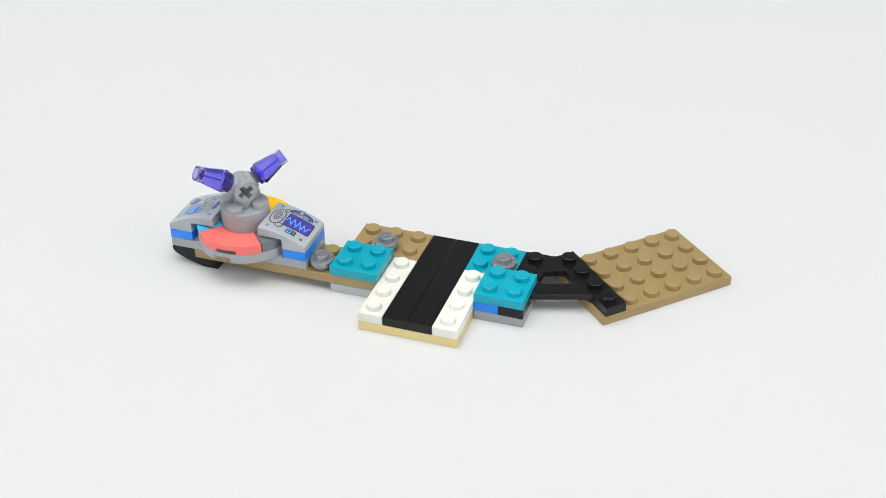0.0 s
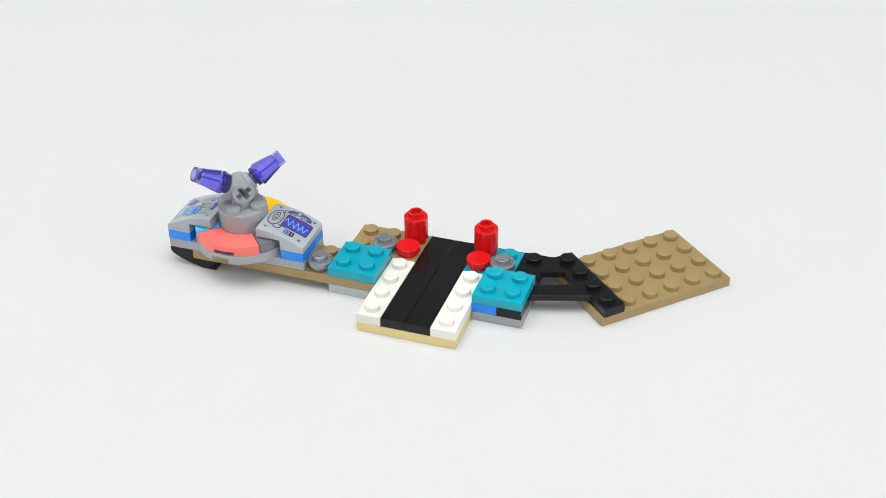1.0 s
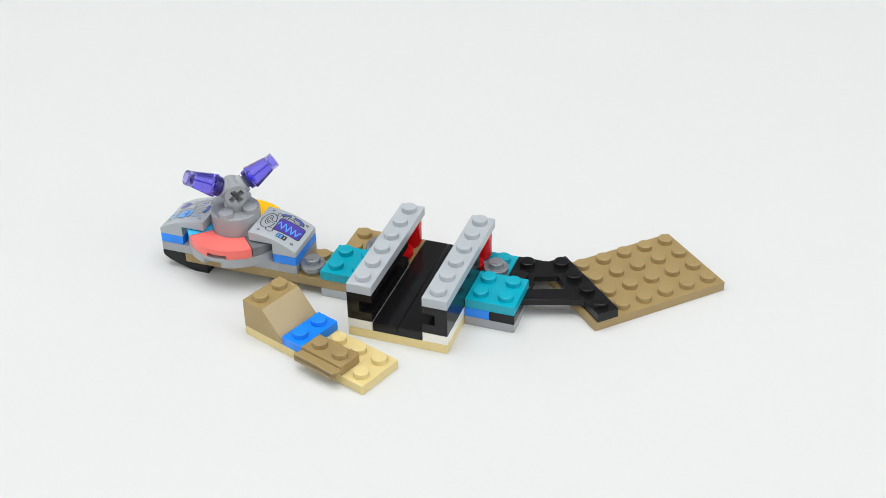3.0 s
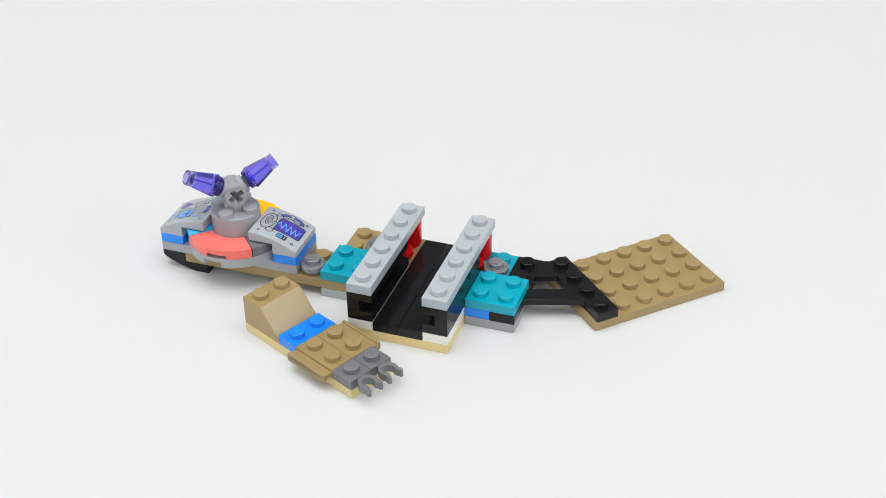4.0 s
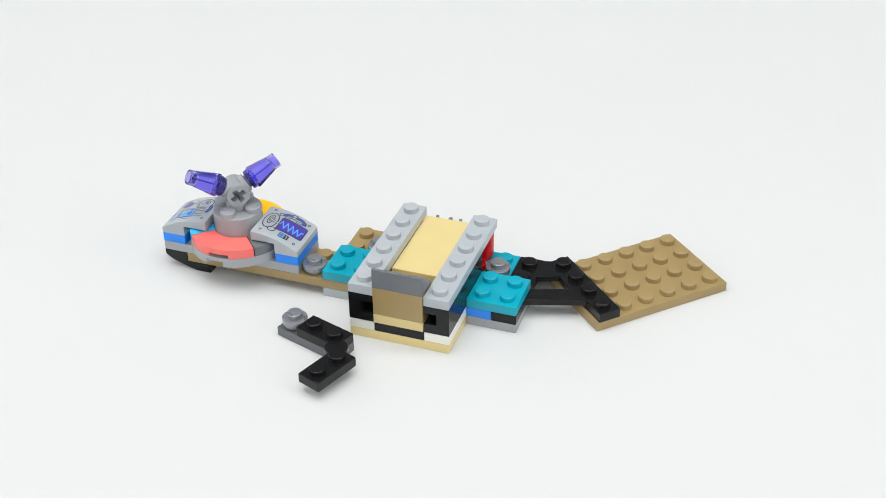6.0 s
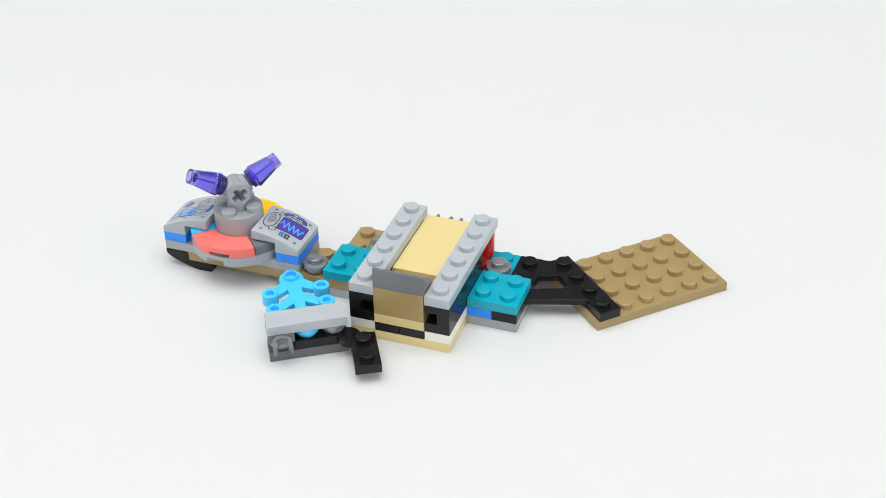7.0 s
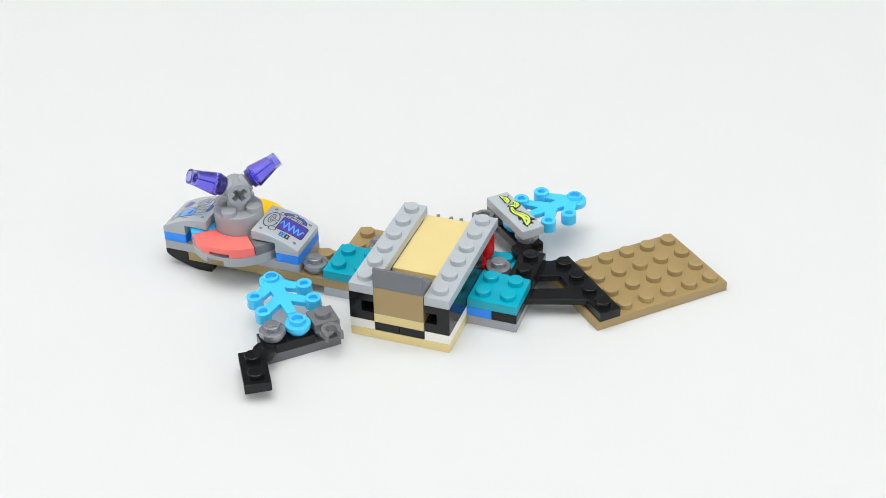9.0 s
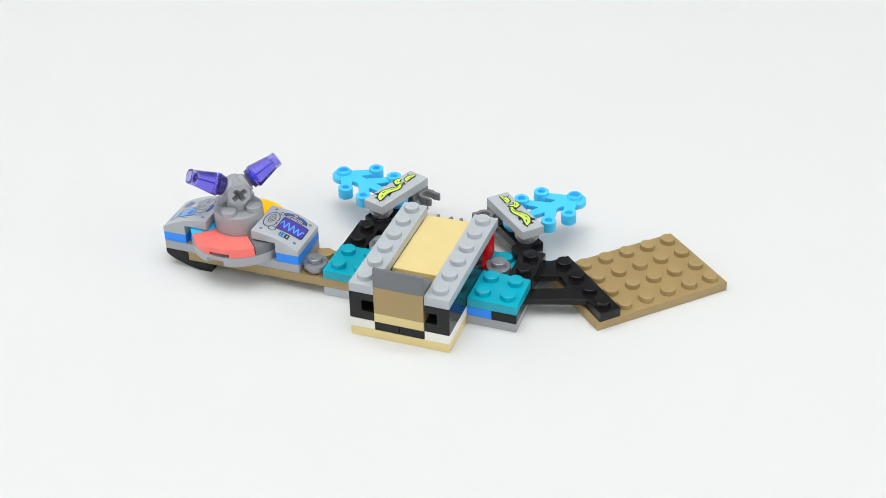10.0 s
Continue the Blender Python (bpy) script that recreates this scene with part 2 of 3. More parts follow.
def cross_tube(length):
    """A tube with a cross-shaped hole right through it, lying along z."""
    r, arm, half = 0.0037, 0.0025, 0.0009
    n = 48
    cross = [(arm, -half), (arm, half), (half, half), (half, arm), (-half, arm), (-half, half), (-arm, half), (-arm, -half), (-half, -half), (-half, -arm), (half, -arm), (half, -half)]

    def inner(a):
        c, s = math.cos(a), math.sin(a)
        best = 9.0
        for (ax, ay), (bx, by) in zip(cross, cross[1:] + cross[:1]):
            dx, dy = bx - ax, by - ay
            det = dx * -s + dy * c
            if abs(det) < 1e-12:
                continue
            t = (ax * -dy + ay * dx) / (c * -dy + s * dx)
            k = ((t * c - ax) * dx + (t * s - ay) * dy) / (dx * dx + dy * dy)
            if t > 0 and -1e-6 <= k <= 1 + 1e-6:
                best = min(best, t)
        return best
    angles = sorted([2 * math.pi * k / n for k in range(n)] + [math.atan2(y, x) % (2 * math.pi) for x, y in cross])
    angles = [a for k, a in enumerate(angles) if k == 0 or a - angles[k - 1] > 1e-4]
    bm = bmesh.new()
    rows = []
    for z, grow in ((-length / 2, 1), (length / 2, 1)):
        rows.append(([bm.verts.new((r * math.cos(a), r * math.sin(a), z)) for a in angles],
                     [bm.verts.new((inner(a) * math.cos(a), inner(a) * math.sin(a), z)) for a in angles]))
    m = len(angles)
    for i in range(m):
        j = (i + 1) % m
        bm.faces.new((rows[0][0][i], rows[0][0][j], rows[1][0][j], rows[1][0][i]))
        bm.faces.new((rows[0][1][i], rows[0][1][j], rows[1][1][j], rows[1][1][i]))
        for row in rows:
            bm.faces.new((row[0][i], row[0][j], row[1][j], row[1][i]))
    return bm


def hub():
    """Three-way connector: a cross-holed tube and three arms, one of them standing in the round brick."""
    az = radians(41)
    side = Vector((math.cos(az), math.sin(az), 0))
    front = Vector((math.sin(az), -math.cos(az), 0))
    bm = moved(cross_tube(0.0078), along(front) @ Matrix.Rotation(radians(32), 4, "Z"))
    dirs = [Vector((0, 0, -1)), side * 0.866 + Vector((0, 0, 0.5)), side * -0.866 + Vector((0, 0, 0.5))]
    for d in dirs:
        merge(bm, moved(lathe([(0.0031, 0.0030), (0.0031, 0.0043), (0.0029, 0.0045)], 32, False), along(d)))
    merge(bm, moved(lathe([(0.0034, 0.0030), (0.0034, 0.0062)], 32, False), along(dirs[0])))
    connector = part("connector", bm, MIDGREY, toy, "grey three-way connector with a cross-shaped hole", place(-6, 3, 8.95))
    for d in dirs[1:]:
        bm = lathe([(0.0022, 0.0), (0.0022, 0.0026)], 32, False)
        part("axle", moved(bm, along(d, d * 0.004)), DARKGREY, connector, "short grey axle")
        bm = lathe([(0.0018, 0.0), (0.0034, 0.0), (0.0035, 0.0002), (0.0036, 0.0015), (0.0041, 0.0017), (0.0042, 0.0019), (0.0042, 0.0024), (0.0028, 0.0098), (0.0026, 0.0100),
                    (0.0026, 0.0102), (0.0027, 0.0104), (0.0026, 0.0126), (0.0025, 0.0128), (0.0021, 0.0128), (0.0019, 0.0126), (0.0017, 0.0104), (0.0002, 0.0102), (0.0002, 0.0030), (0.0016, 0.0028)], 64)
        for v in bm.verts:
            r = math.hypot(v.co.x, v.co.y)
            if r > 0.0029 and 0.0016 < v.co.z < 0.0099:
                f = math.cos(math.pi / 8) / math.cos((math.atan2(v.co.y, v.co.x) % (math.pi / 4)) - math.pi / 8)
                v.co.x, v.co.y = v.co.x * (1 + (f - 1) * 0.6), v.co.y * (1 + (f - 1) * 0.6)
        for f in bm.faces:
            f.material_index = int(f.calc_center_median().z > 0.0101)
        part("cone", moved(bm, along(d, d * (0.0053 if d.x > 0 else 0.0050)) @ Matrix.Diagonal((0.93, 0.93, 0.875 if d.x > 0 else 0.905, 1))), [PURPLE, PALE_PURPLE], connector, "clear violet plastic cone with ribs")
    return connector


def print_on(parent, name, label, strokes, fills, surface, lift, tints):
    """Ink on a sticker: strokes (tint, width, points) and fills (tint, outline), each a hair above the last, laid on a surface."""
    bm = bmesh.new()
    layer = 0
    for tint, outline in fills:
        layer += 1
        cx = sum(p[0] for p in outline) / len(outline)
        cy = sum(p[1] for p in outline) / len(outline)
        rings = []
        for f in (1, 0.66, 0.33):
            ring = []
            for (ax, ay), (bx, by) in zip(outline, outline[1:] + outline[:1]):
                for k in range(3):
                    x, y = ax + (bx - ax) * k / 3, ay + (by - ay) * k / 3
                    ring.append(bm.verts.new(surface(cx + (x - cx) * f, cy + (y - cy) * f, lift + layer * 0.000012)))
            rings.append(ring)
        mid = bm.verts.new(surface(cx, cy, lift + layer * 0.000012))
        m = len(rings[0])
        for a, b in zip(rings, rings[1:]):
            for i in range(m):
                bm.faces.new((a[i], a[(i + 1) % m], b[(i + 1) % m], b[i])).material_index = tint
        for i in range(m):
            bm.faces.new((rings[-1][i], rings[-1][(i + 1) % m], mid)).material_index = tint
    for tint, width, points in strokes:
        layer += 1
        fine, wide = [], []
        for n, (a, b) in enumerate(zip(points, points[1:])):
            before, after = points[max(n - 1, 0)], points[min(n + 2, len(points) - 1)]
            for k in range(5):
                f = k / 5
                if isinstance(width, list):
                    fine.append(tuple(0.5 * (2 * a[c] + (b[c] - before[c]) * f + (2 * before[c] - 5 * a[c] + 4 * b[c] - after[c]) * f * f
                                             + (3 * a[c] - before[c] - 3 * b[c] + after[c]) * f ** 3) for c in (0, 1)))
                    wide.append(width[n] + (width[n + 1] - width[n]) * f)
                else:
                    fine.append((a[0] + (b[0] - a[0]) * f, a[1] + (b[1] - a[1]) * f))
                    wide.append(width)
        fine.append(points[-1])
        wide.append(width[-1] if isinstance(width, list) else width)
        left, right = [], []
        for i, p in enumerate(fine):
            a, b = fine[max(i - 1, 0)], fine[min(i + 1, len(fine) - 1)]
            dx, dy = b[0] - a[0], b[1] - a[1]
            n = math.hypot(dx, dy) or 1
            nx, ny = -dy / n * wide[i] / 2, dx / n * wide[i] / 2
            left.append(bm.verts.new(surface(p[0] + nx, p[1] + ny, lift + layer * 0.000012)))
            right.append(bm.verts.new(surface(p[0] - nx, p[1] - ny, lift + layer * 0.000012)))
        for i in range(len(fine) - 1):
            bm.faces.new((left[i], left[i + 1], right[i + 1], right[i])).material_index = tint
    return part(name, bm, tints, parent, label)


def oval(cx, cy, rx, ry, n=14, a0=0, a1=360):
    return [(cx + rx * math.cos(radians(a0 + (a1 - a0) * k / n)), cy + ry * math.sin(radians(a0 + (a1 - a0) * k / n))) for k in range(n + (a1 - a0 != 360))]


def rect(x0, y0, x1, y1):
    return [(x0, y0), (x1, y0), (x1, y1), (x0, y1)]


TINTS = [INK, INK_GREY, INK_PURPLE, INK_BLUE, INK_NAVY, INK_LIME, GREY]


def console():
    plate("base_bar", -9, 2, 2, 6, 2, MIDGREY, toy, "mid-grey plate under the console")
    plate("side_plate", -9, 2, 3, 1, 2, BLUE, toy, "bright blue plate", studs=False)
    plate("side_plate", -4, 2, 3, 1, 2, BLUE, toy, "bright blue plate", studs=False)
    turntable()
    quarter_tile(-137, CORAL, "coral pink quarter-round tile with a notch", -88)
    quarter_tile(-47, DARKGREY, "dark grey quarter-round tile")
    quarter_tile(43, YELLOW, "yellow quarter-round tile")
    quarter_tile(133, SKY, "light blue quarter-round tile")
    round_brick_2x2()
    hub()
    right = curved_slope((-5, 2, 4), False, "grey curved slope with a screen sticker")
    left = curved_slope((-9, 2, 4), True, "grey curved slope with a machine sticker")

    def on_right(s, t, lift):
        z = 2.12 - 0.375 * s * s
        return (s * P, t * P, z * H + lift)

    def on_left(s, t, lift):
        z = 2.12 - 0.375 * (2 - s) ** 2
        return (s * P, t * P, z * H + lift)
    wave = [(0.83, 0.98), (0.89, 1.24), (1.06, 0.8), (1.1, 1.26), (1.28, 0.76), (1.32, 1.24), (1.48, 0.76), (1.53, 1.18), (1.65, 0.78), (1.72, 1.12), (1.8, 1.08)]
    screen_edge = [(0.84, 0.6), (1.8, 0.64), (1.86, 0.7), (1.85, 1.42), (1.79, 1.47), (0.84, 1.47), (0.78, 1.42), (0.78, 0.66)]
    screen_face = [(1.31 + (x - 1.31) * 0.93, 1.04 + (y - 1.04) * 0.91) for x, y in screen_edge]
    spots = [oval(0.43 + 0.2 * math.cos(radians(a)), 1.05 + 0.41 * math.sin(radians(a)), 0.022, 0.035, 6) for a in (110, 145, 180, 215, 250, 290)]
    prints = [
        ("screen", "violet screen with a light blue wave", [(3, 0.04, wave)], [(0, screen_edge), (2, screen_face)]),
        ("button", "light blue button in a black frame", [(0, 0.03, [(1.17, 0.3), (1.17, 0.5)]), (0, 0.03, [(1.08, 0.4), (1.28, 0.4)]), (1, 0.04, [(1.37, 0.32), (1.37, 0.48)])],
         [(0, rect(1.05, 0.26, 1.45, 0.54)), (3, rect(1.08, 0.3, 1.28, 0.5))]),
        ("dial", "grey printed dial", [(0, 0.13, [(0.42, 1.09), (0.6, 1.02), (0.75, 1.0)]), (6, 0.075, [(0.42, 1.09), (0.6, 1.02), (0.75, 1.0)])],
         [(0, oval(0.68, 0.53, 0.17, 0.15)), (6, oval(0.68, 0.53, 0.13, 0.11)), (0, oval(0.43, 1.05, 0.3, 0.54, 20)), (6, oval(0.43, 1.05, 0.26, 0.49, 20))]
         + [(1, p) for p in spots] + [(0, oval(0.42, 1.1, 0.13, 0.32, 16)), (6, oval(0.42, 1.1, 0.095, 0.27, 16)), (0, oval(0.42, 1.1, 0.055, 0.2, 12)), (1, oval(0.42, 1.1, 0.03, 0.16, 10))]),
        ("pipe", "navy pipe with grey valves", [(0, 0.15, [(0.74, 1.6), (0.86, 1.7), (1.0, 1.75), (1.46, 1.76), (1.6, 1.68), (1.63, 1.54)]), (4, 0.085, [(0.76, 1.62), (0.86, 1.7), (1.0, 1.75), (1.46, 1.76), (1.59, 1.67), (1.62, 1.56)])],
         [(0, rect(0.82, 1.5, 1.05, 1.62)), (6, rect(0.85, 1.53, 1.02, 1.59)), (0, rect(1.28, 1.5, 1.54, 1.62)), (6, rect(1.31, 1.53, 1.51, 1.59)), (0, oval(0.66, 1.6, 0.1, 0.11, 10)), (6, oval(0.66, 1.6, 0.065, 0.075, 10))]),
        ("valve", "grey printed valve", [(0, 0.03, [(1.08, 1.72), (1.23, 1.72)])], [(0, rect(1.06, 1.58, 1.25, 1.88)), (6, rect(1.09, 1.62, 1.22, 1.84))])]
    for name, label, strokes, fills in prints:
        print_on(right, name, label, strokes, fills, on_right, 0.00004 if name != "valve" else 0.00012, TINTS)
    for x, y in ((0.3, 0.32), (1.72, 0.3), (0.32, 1.77), (1.77, 1.74)):
        for slope, lay in ((right, on_right), (left, on_left)):
            print_on(slope, "screw", "small printed screw head", [(0, 0.02, [(x - 0.03, y - 0.02), (x + 0.03, y + 0.02)])], [(0, oval(x, y, 0.06, 0.07, 10)), (1, oval(x, y, 0.035, 0.042, 8))], lay, 0.00004, TINTS)
    prints = [
        ("tank", "light blue printed tank", [(4, 0.05, [(0.66, 0.62), (0.8, 0.78), (0.98, 0.58)]), (0, 0.03, [(0.7, 0.42), (0.82, 0.28), (1.04, 0.24)]), (0, 0.03, [(0.5, 1.06), (0.72, 1.12), (1.02, 1.04)])],
         [(0, rect(0.52, 0.4, 1.16, 1.0)), (3, rect(0.56, 0.45, 1.12, 0.95)), (4, rect(0.9, 0.5, 1.04, 0.88)), (6, rect(0.6, 0.72, 0.72, 0.9))]),
        ("gauge", "light blue printed gauge", [(0, 0.03, [(0.2, 0.8), (0.42, 0.76)])], [(0, rect(0.14, 0.46, 0.46, 1.08)), (6, rect(0.18, 0.5, 0.42, 1.04)), (3, rect(0.2, 0.54, 0.3, 1.0))]),
        ("dial", "grey printed ring", [(0, 0.03, oval(1.32, 1.42, 0.27, 0.25, 14, 20, 290)), (0, 0.03, [(1.12, 1.24), (1.06, 1.1), (1.16, 1.02)])],
         [(0, oval(1.32, 1.42, 0.37, 0.36, 18)), (6, oval(1.32, 1.42, 0.33, 0.32, 18)), (0, oval(1.34, 1.44, 0.19, 0.18)), (6, oval(1.34, 1.44, 0.15, 0.14)), (2, oval(1.36, 1.46, 0.09, 0.08))]),
        ("lens", "dark violet printed lens", [(1, 0.03, [(0.3, 1.5), (0.44, 1.62)])], [(0, oval(0.46, 1.48, 0.24, 0.22)), (2, oval(0.46, 1.48, 0.2, 0.18)), (0, oval(0.78, 1.6, 0.14, 0.15, 10)), (6, oval(0.78, 1.6, 0.11, 0.12, 10))]),
        ("pipe", "grey and navy printed pipes", [(0, 0.14, [(1.2, 0.72), (1.36, 0.64), (1.52, 0.7)]), (6, 0.09, [(1.22, 0.71), (1.36, 0.65), (1.5, 0.7)]), (0, 0.16, [(1.66, 0.72), (1.72, 1.0), (1.7, 1.28)]), (4, 0.1, [(1.66, 0.75), (1.72, 1.0), (1.7, 1.25)]),
                                                 (0, 0.05, [(1.2, 0.5), (1.38, 0.42), (1.6, 0.5)]), (3, 0.03, [(1.22, 0.5), (1.38, 0.43), (1.58, 0.5)])], [(0, rect(1.22, 0.84, 1.54, 1.02)), (6, rect(1.26, 0.88, 1.5, 0.98))])]
    for name, label, strokes, fills in prints:
        print_on(left, name, label, strokes, fills, on_left, 0.00004, TINTS)


def bow():
    """Black inverted curved piece under the console's end."""
    pts = [(-9, 2), (-9, 1.55)]
    for k in range(1, 11):
        a = k / 10 * math.pi / 2
        x = 1 - math.cos(a)
        pts.append((-9 + 1.4 * x, 1.55 * (1 - 0.5 * math.sin(a) - 0.5 * x)))
    pts += [(-7, 0), (-7, 1), (-8, 1), (-8, 2)]
    bm = prism([((x + 9) * P, z * H) for x, z in pts], 0.00005, 2 * P - 0.00005, "y", 0)
    soften(bm, 0.0002, 2, 40)
    part("bow", bm, BLACK, toy, "black inverted curved end piece", place(-9, 2, 0))


def pierced(outline, window, lo, hi):
    """A flat slab with an outline and a window right through it."""
    bm = bmesh.new()
    edges = []
    for ring in (outline, window):
        verts = [bm.verts.new((x, y, hi)) for x, y in ring]
        edges += [bm.edges.new((a, b)) for a, b in zip(verts, verts[1:] + verts[:1])]
    bmesh.ops.triangle_fill(bm, edges=edges, use_beauty=True)
    low = bmesh.ops.extrude_face_region(bm, geom=bm.faces[:], use_keep_orig=True)["geom"]
    bmesh.ops.translate(bm, verts=[v for v in low if isinstance(v, bmesh.types.BMVert)], vec=(0, 0, lo - hi))
    bmesh.ops.recalc_face_normals(bm, faces=bm.faces)
    rim = [e for e in bm.edges if len(e.link_faces) == 2 and e.calc_face_angle(0) > 0.5 and min(v.co.z for v in e.verts) > hi - 1e-6]
    bmesh.ops.bevel(bm, geom=rim, offset=0.0002, segments=2, profile=0.6, affect="EDGES", clamp_overlap=True)
    return bm


def angle_plate():
    """Black A-shaped plate: two rows of studs at 45 degrees, joined by two bars round a window."""
    c = math.cos(radians(45))
    ox, oy = 8.91, 3.07
    corner = [(ox + c * (x - y), oy + c * (x + y)) for x, y in ((0.1, 0), (1, 0), (1, 4), (0.1, 4))]
    legs = block(5, 2, 1, 6, 6, 1.36, 0)
    merge(legs, prism([(x * P, y * P) for x, y in corner], H, 1.36 * H, "z", 0))
    outline = [(5, 2), (6, 2), (6, 3.16), (8.25, 3.87), corner[0], corner[1], corner[2], (6.25, 6.03), (6, 5.98), (5.9, 6), (5, 6)]
    window = [(6.0, 3.92), (7.42, 4.42), (6.84, 5.12), (6.02, 4.82)]
    merge(legs, pierced([(x * P, y * P) for x, y in outline], [(x * P, y * P) for x, y in window], 1.36 * H, 2 * H))
    for k in range(4):
        merge(legs, stud(5.5, 2.5 + k, 2))
        merge(legs, stud(ox + c * (0.5 - 0.5 - k), oy + c * (0.5 + 0.5 + k), 2))
    part("angle_plate", legs, BLACK, toy, "black A-shaped angle plate with two rows of studs")
    far = plate("platform", 0, 0, 0, 6, 4, DARK_TAN, toy, "dark tan plate joined at an angle")
    far.location = place(ox, oy, 0)
    far.rotation_euler = (0, 0, radians(45.25))


def round_brick(x, y, z):
    """A 1 x 1 round red brick: foot groove, body, hollow stud."""
    bm = lathe([(0.0032, 0), (0.0032, 0.0013), (0.0037, 0.0014), (0.00392, 0.0016), (0.00392, 0.0093), (0.0037, 0.0096)], 36, False)
    merge(bm, stud(0, 0, 3, True))
    merge(bm, moved(lathe([(0.0017, 0.0), (0.0017, 0.0003)], 20, False), Matrix.Translation((0, 0, 3 * H - 0.0001))))
    return part("round_brick", bm, RED, toy, "glossy red round brick with a hollow stud", place(x, y, z))


def round_tile(x, y, z):
    bm = lathe([(0.0031, 0), (0.0031, 0.0011), (0.0037, 0.0012), (0.0039, 0.0014), (0.0039, 0.0029), (0.0037, 0.0032)], 36, False)
    return part("round_tile", bm, RED, toy, "glossy red round tile", place(x, y, z))


def groove_brick(x, mirror):
    """A black 1 x 4 brick with a slot along its inner side and hollow studs in a shallow tray."""
    pts = [(0, 0), (1, 0), (1, 1.02), (0.5, 1.02), (0.5, 2.2), (1, 2.2), (1, 3), (0.9, 3), (0.9, 2.66), (0.1, 2.66), (0.1, 3), (0, 3)]
    pts = [((1 - a if mirror else a) * P, b * H) for a, b in pts]
    bm = prism([(a, b) for a, b in pts], 0.00005, 4 * P - 0.00005, "y", 0.00015)
    for k in range(4):
        merge(bm, stud(0.5, k + 0.5, 3, True))
        merge(bm, moved(lathe([(0.0024, -0.0012), (0.0024, -0.0001), (0.0017, -0.0001), (0.0017, -0.0012)], 28), Matrix.Translation((0.5 * P, (k + 0.5) * P, 3 * H))))
    for v in (0.05, 3.95):
        merge(bm, prism([(0.1 * P, 2.6 * H), (0.9 * P, 2.6 * H), (0.9 * P, 3 * H), (0.1 * P, 3 * H)], (v - 0.045) * P, (v + 0.045) * P, "y", 0))
    return part("groove_brick", bm, BLACK, toy, "glossy black brick with a side groove", place(x, 0, 2))


console()
bow()
angle_plate()
plate("long_plate", -8, 2, 1, 8, 2, DARK_TAN, toy, "long dark tan plate")
plate("rear_plate", -2, 4, 1, 3, 2, DARK_TAN, toy, "dark tan plate")
plate("corner_plate", -2, 2, 2, 2, 2, TEAL, toy, "teal plate with four studs")
plate("corner_plate", 4, 2, 2, 2, 2, TEAL, toy, "teal plate with four studs")
plate("rear_plate", 3, 4, 1, 2, 2, TEAL, toy, "teal plate with four studs")
plate("foot_plate", -2, 2, 0, 2, 2, GREY, toy, "light grey plate")
plate("foot_plate", 4, 2, 0, 2, 2, MIDGREY, toy, "grey plate")
plate("filler_plate", 4, 2, 1, 1, 2, BLUE, toy, "bright blue plate")
plate("base_plate", 0, 0, 0, 4, 6, TAN, toy, "tan base plate", studs=False)
plate("edge_plate", 0, 0, 1, 1, 4, WHITE, toy, "white plate with four studs")
plate("edge_plate", 3, 0, 1, 1, 4, WHITE, toy, "white plate with four studs")
plate("channel_tile", 1, 0, 1, 1, 6, BLACK, toy, "long glossy black tile", studs=False)
plate("channel_tile", 2, 0, 1, 1, 6, BLACK, toy, "long glossy black tile", studs=False)
round_plate(-2.5, 2.5, 2, SILVER, toy, "pearl grey round plate")
round_plate(-0.5, 4.5, 2, SILVER, toy, "pearl grey round plate")
round_plate(4.5, 4.5, 2, SILVER, toy, "pearl grey round plate")

ARRIVALS += [(round_brick(0.5, 5.5, 2), "toy", 0.1), (round_brick(3.5, 5.5, 2), "toy", 0.3), (round_tile(0.5, 4.5, 2), "toy", 0.6), (round_tile(3.5, 4.5, 2), "toy", 0.9),
             (groove_brick(0, False), "toy", 1.1), (groove_brick(3, True), "toy", 1.4),
             (plate("top_plate", 0, 0, 5, 1, 6, GREY, toy, "long light grey plate with six studs"), "toy", 1.7),
             (plate("top_plate", 3, 0, 5, 1, 6, GREY, toy, "long light grey plate with six studs"), "toy", 1.9)]

# ---- the drawer that slides into the channel ----
drawer = empty("drawer", "tan and dark tan toy brick drawer with rails and grey clips", "toy drawer")


def slope_brick():
    pts = [(0, 0), (2, 0), (2, 0.4), (1, 3), (0, 3)]
    bm = prism([(x * P + (0.00005 if x == 0 else -0.00005 if x == 2 else 0), z * H) for x, z in pts], 0.00005, 2 * P - 0.00005, "y", 0.0002)
    for f in bm.faces:
        f.normal_update()
        if f.normal.x > 0.5 and f.normal.z > 0.3 and f.calc_area() > 1e-5:
            f.material_index = 1
    for k in range(2):
        merge(bm, stud(0.5, k + 0.5, 3))
    return part("slope_brick", bm, [DARK_TAN, DARK_TAN_GRAIN], drawer, "dark tan slope brick with grained slope", place(0, 0, 1))


def rail_plate(far):
    bm = plate_mesh(2, 1)
    y0, y1 = (1.0, 1.42) if far else (-0.42, 0.0)
    merge(bm, block(0, y0 - (0.05 if far else 0), 0.32, 2, y1 + (0 if far else 0.05), 0.72, 0.00015))
    lip = (1.28, 1.42) if far else (-0.42, -0.28)
    merge(bm, block(0, lip[0], 0.05, 2, lip[1], 0.85, 0.0001))
    return part("rail_plate", bm, DARK_TAN, drawer, "dark tan plate with side rail", place(3, 1 if far else 0, 1))


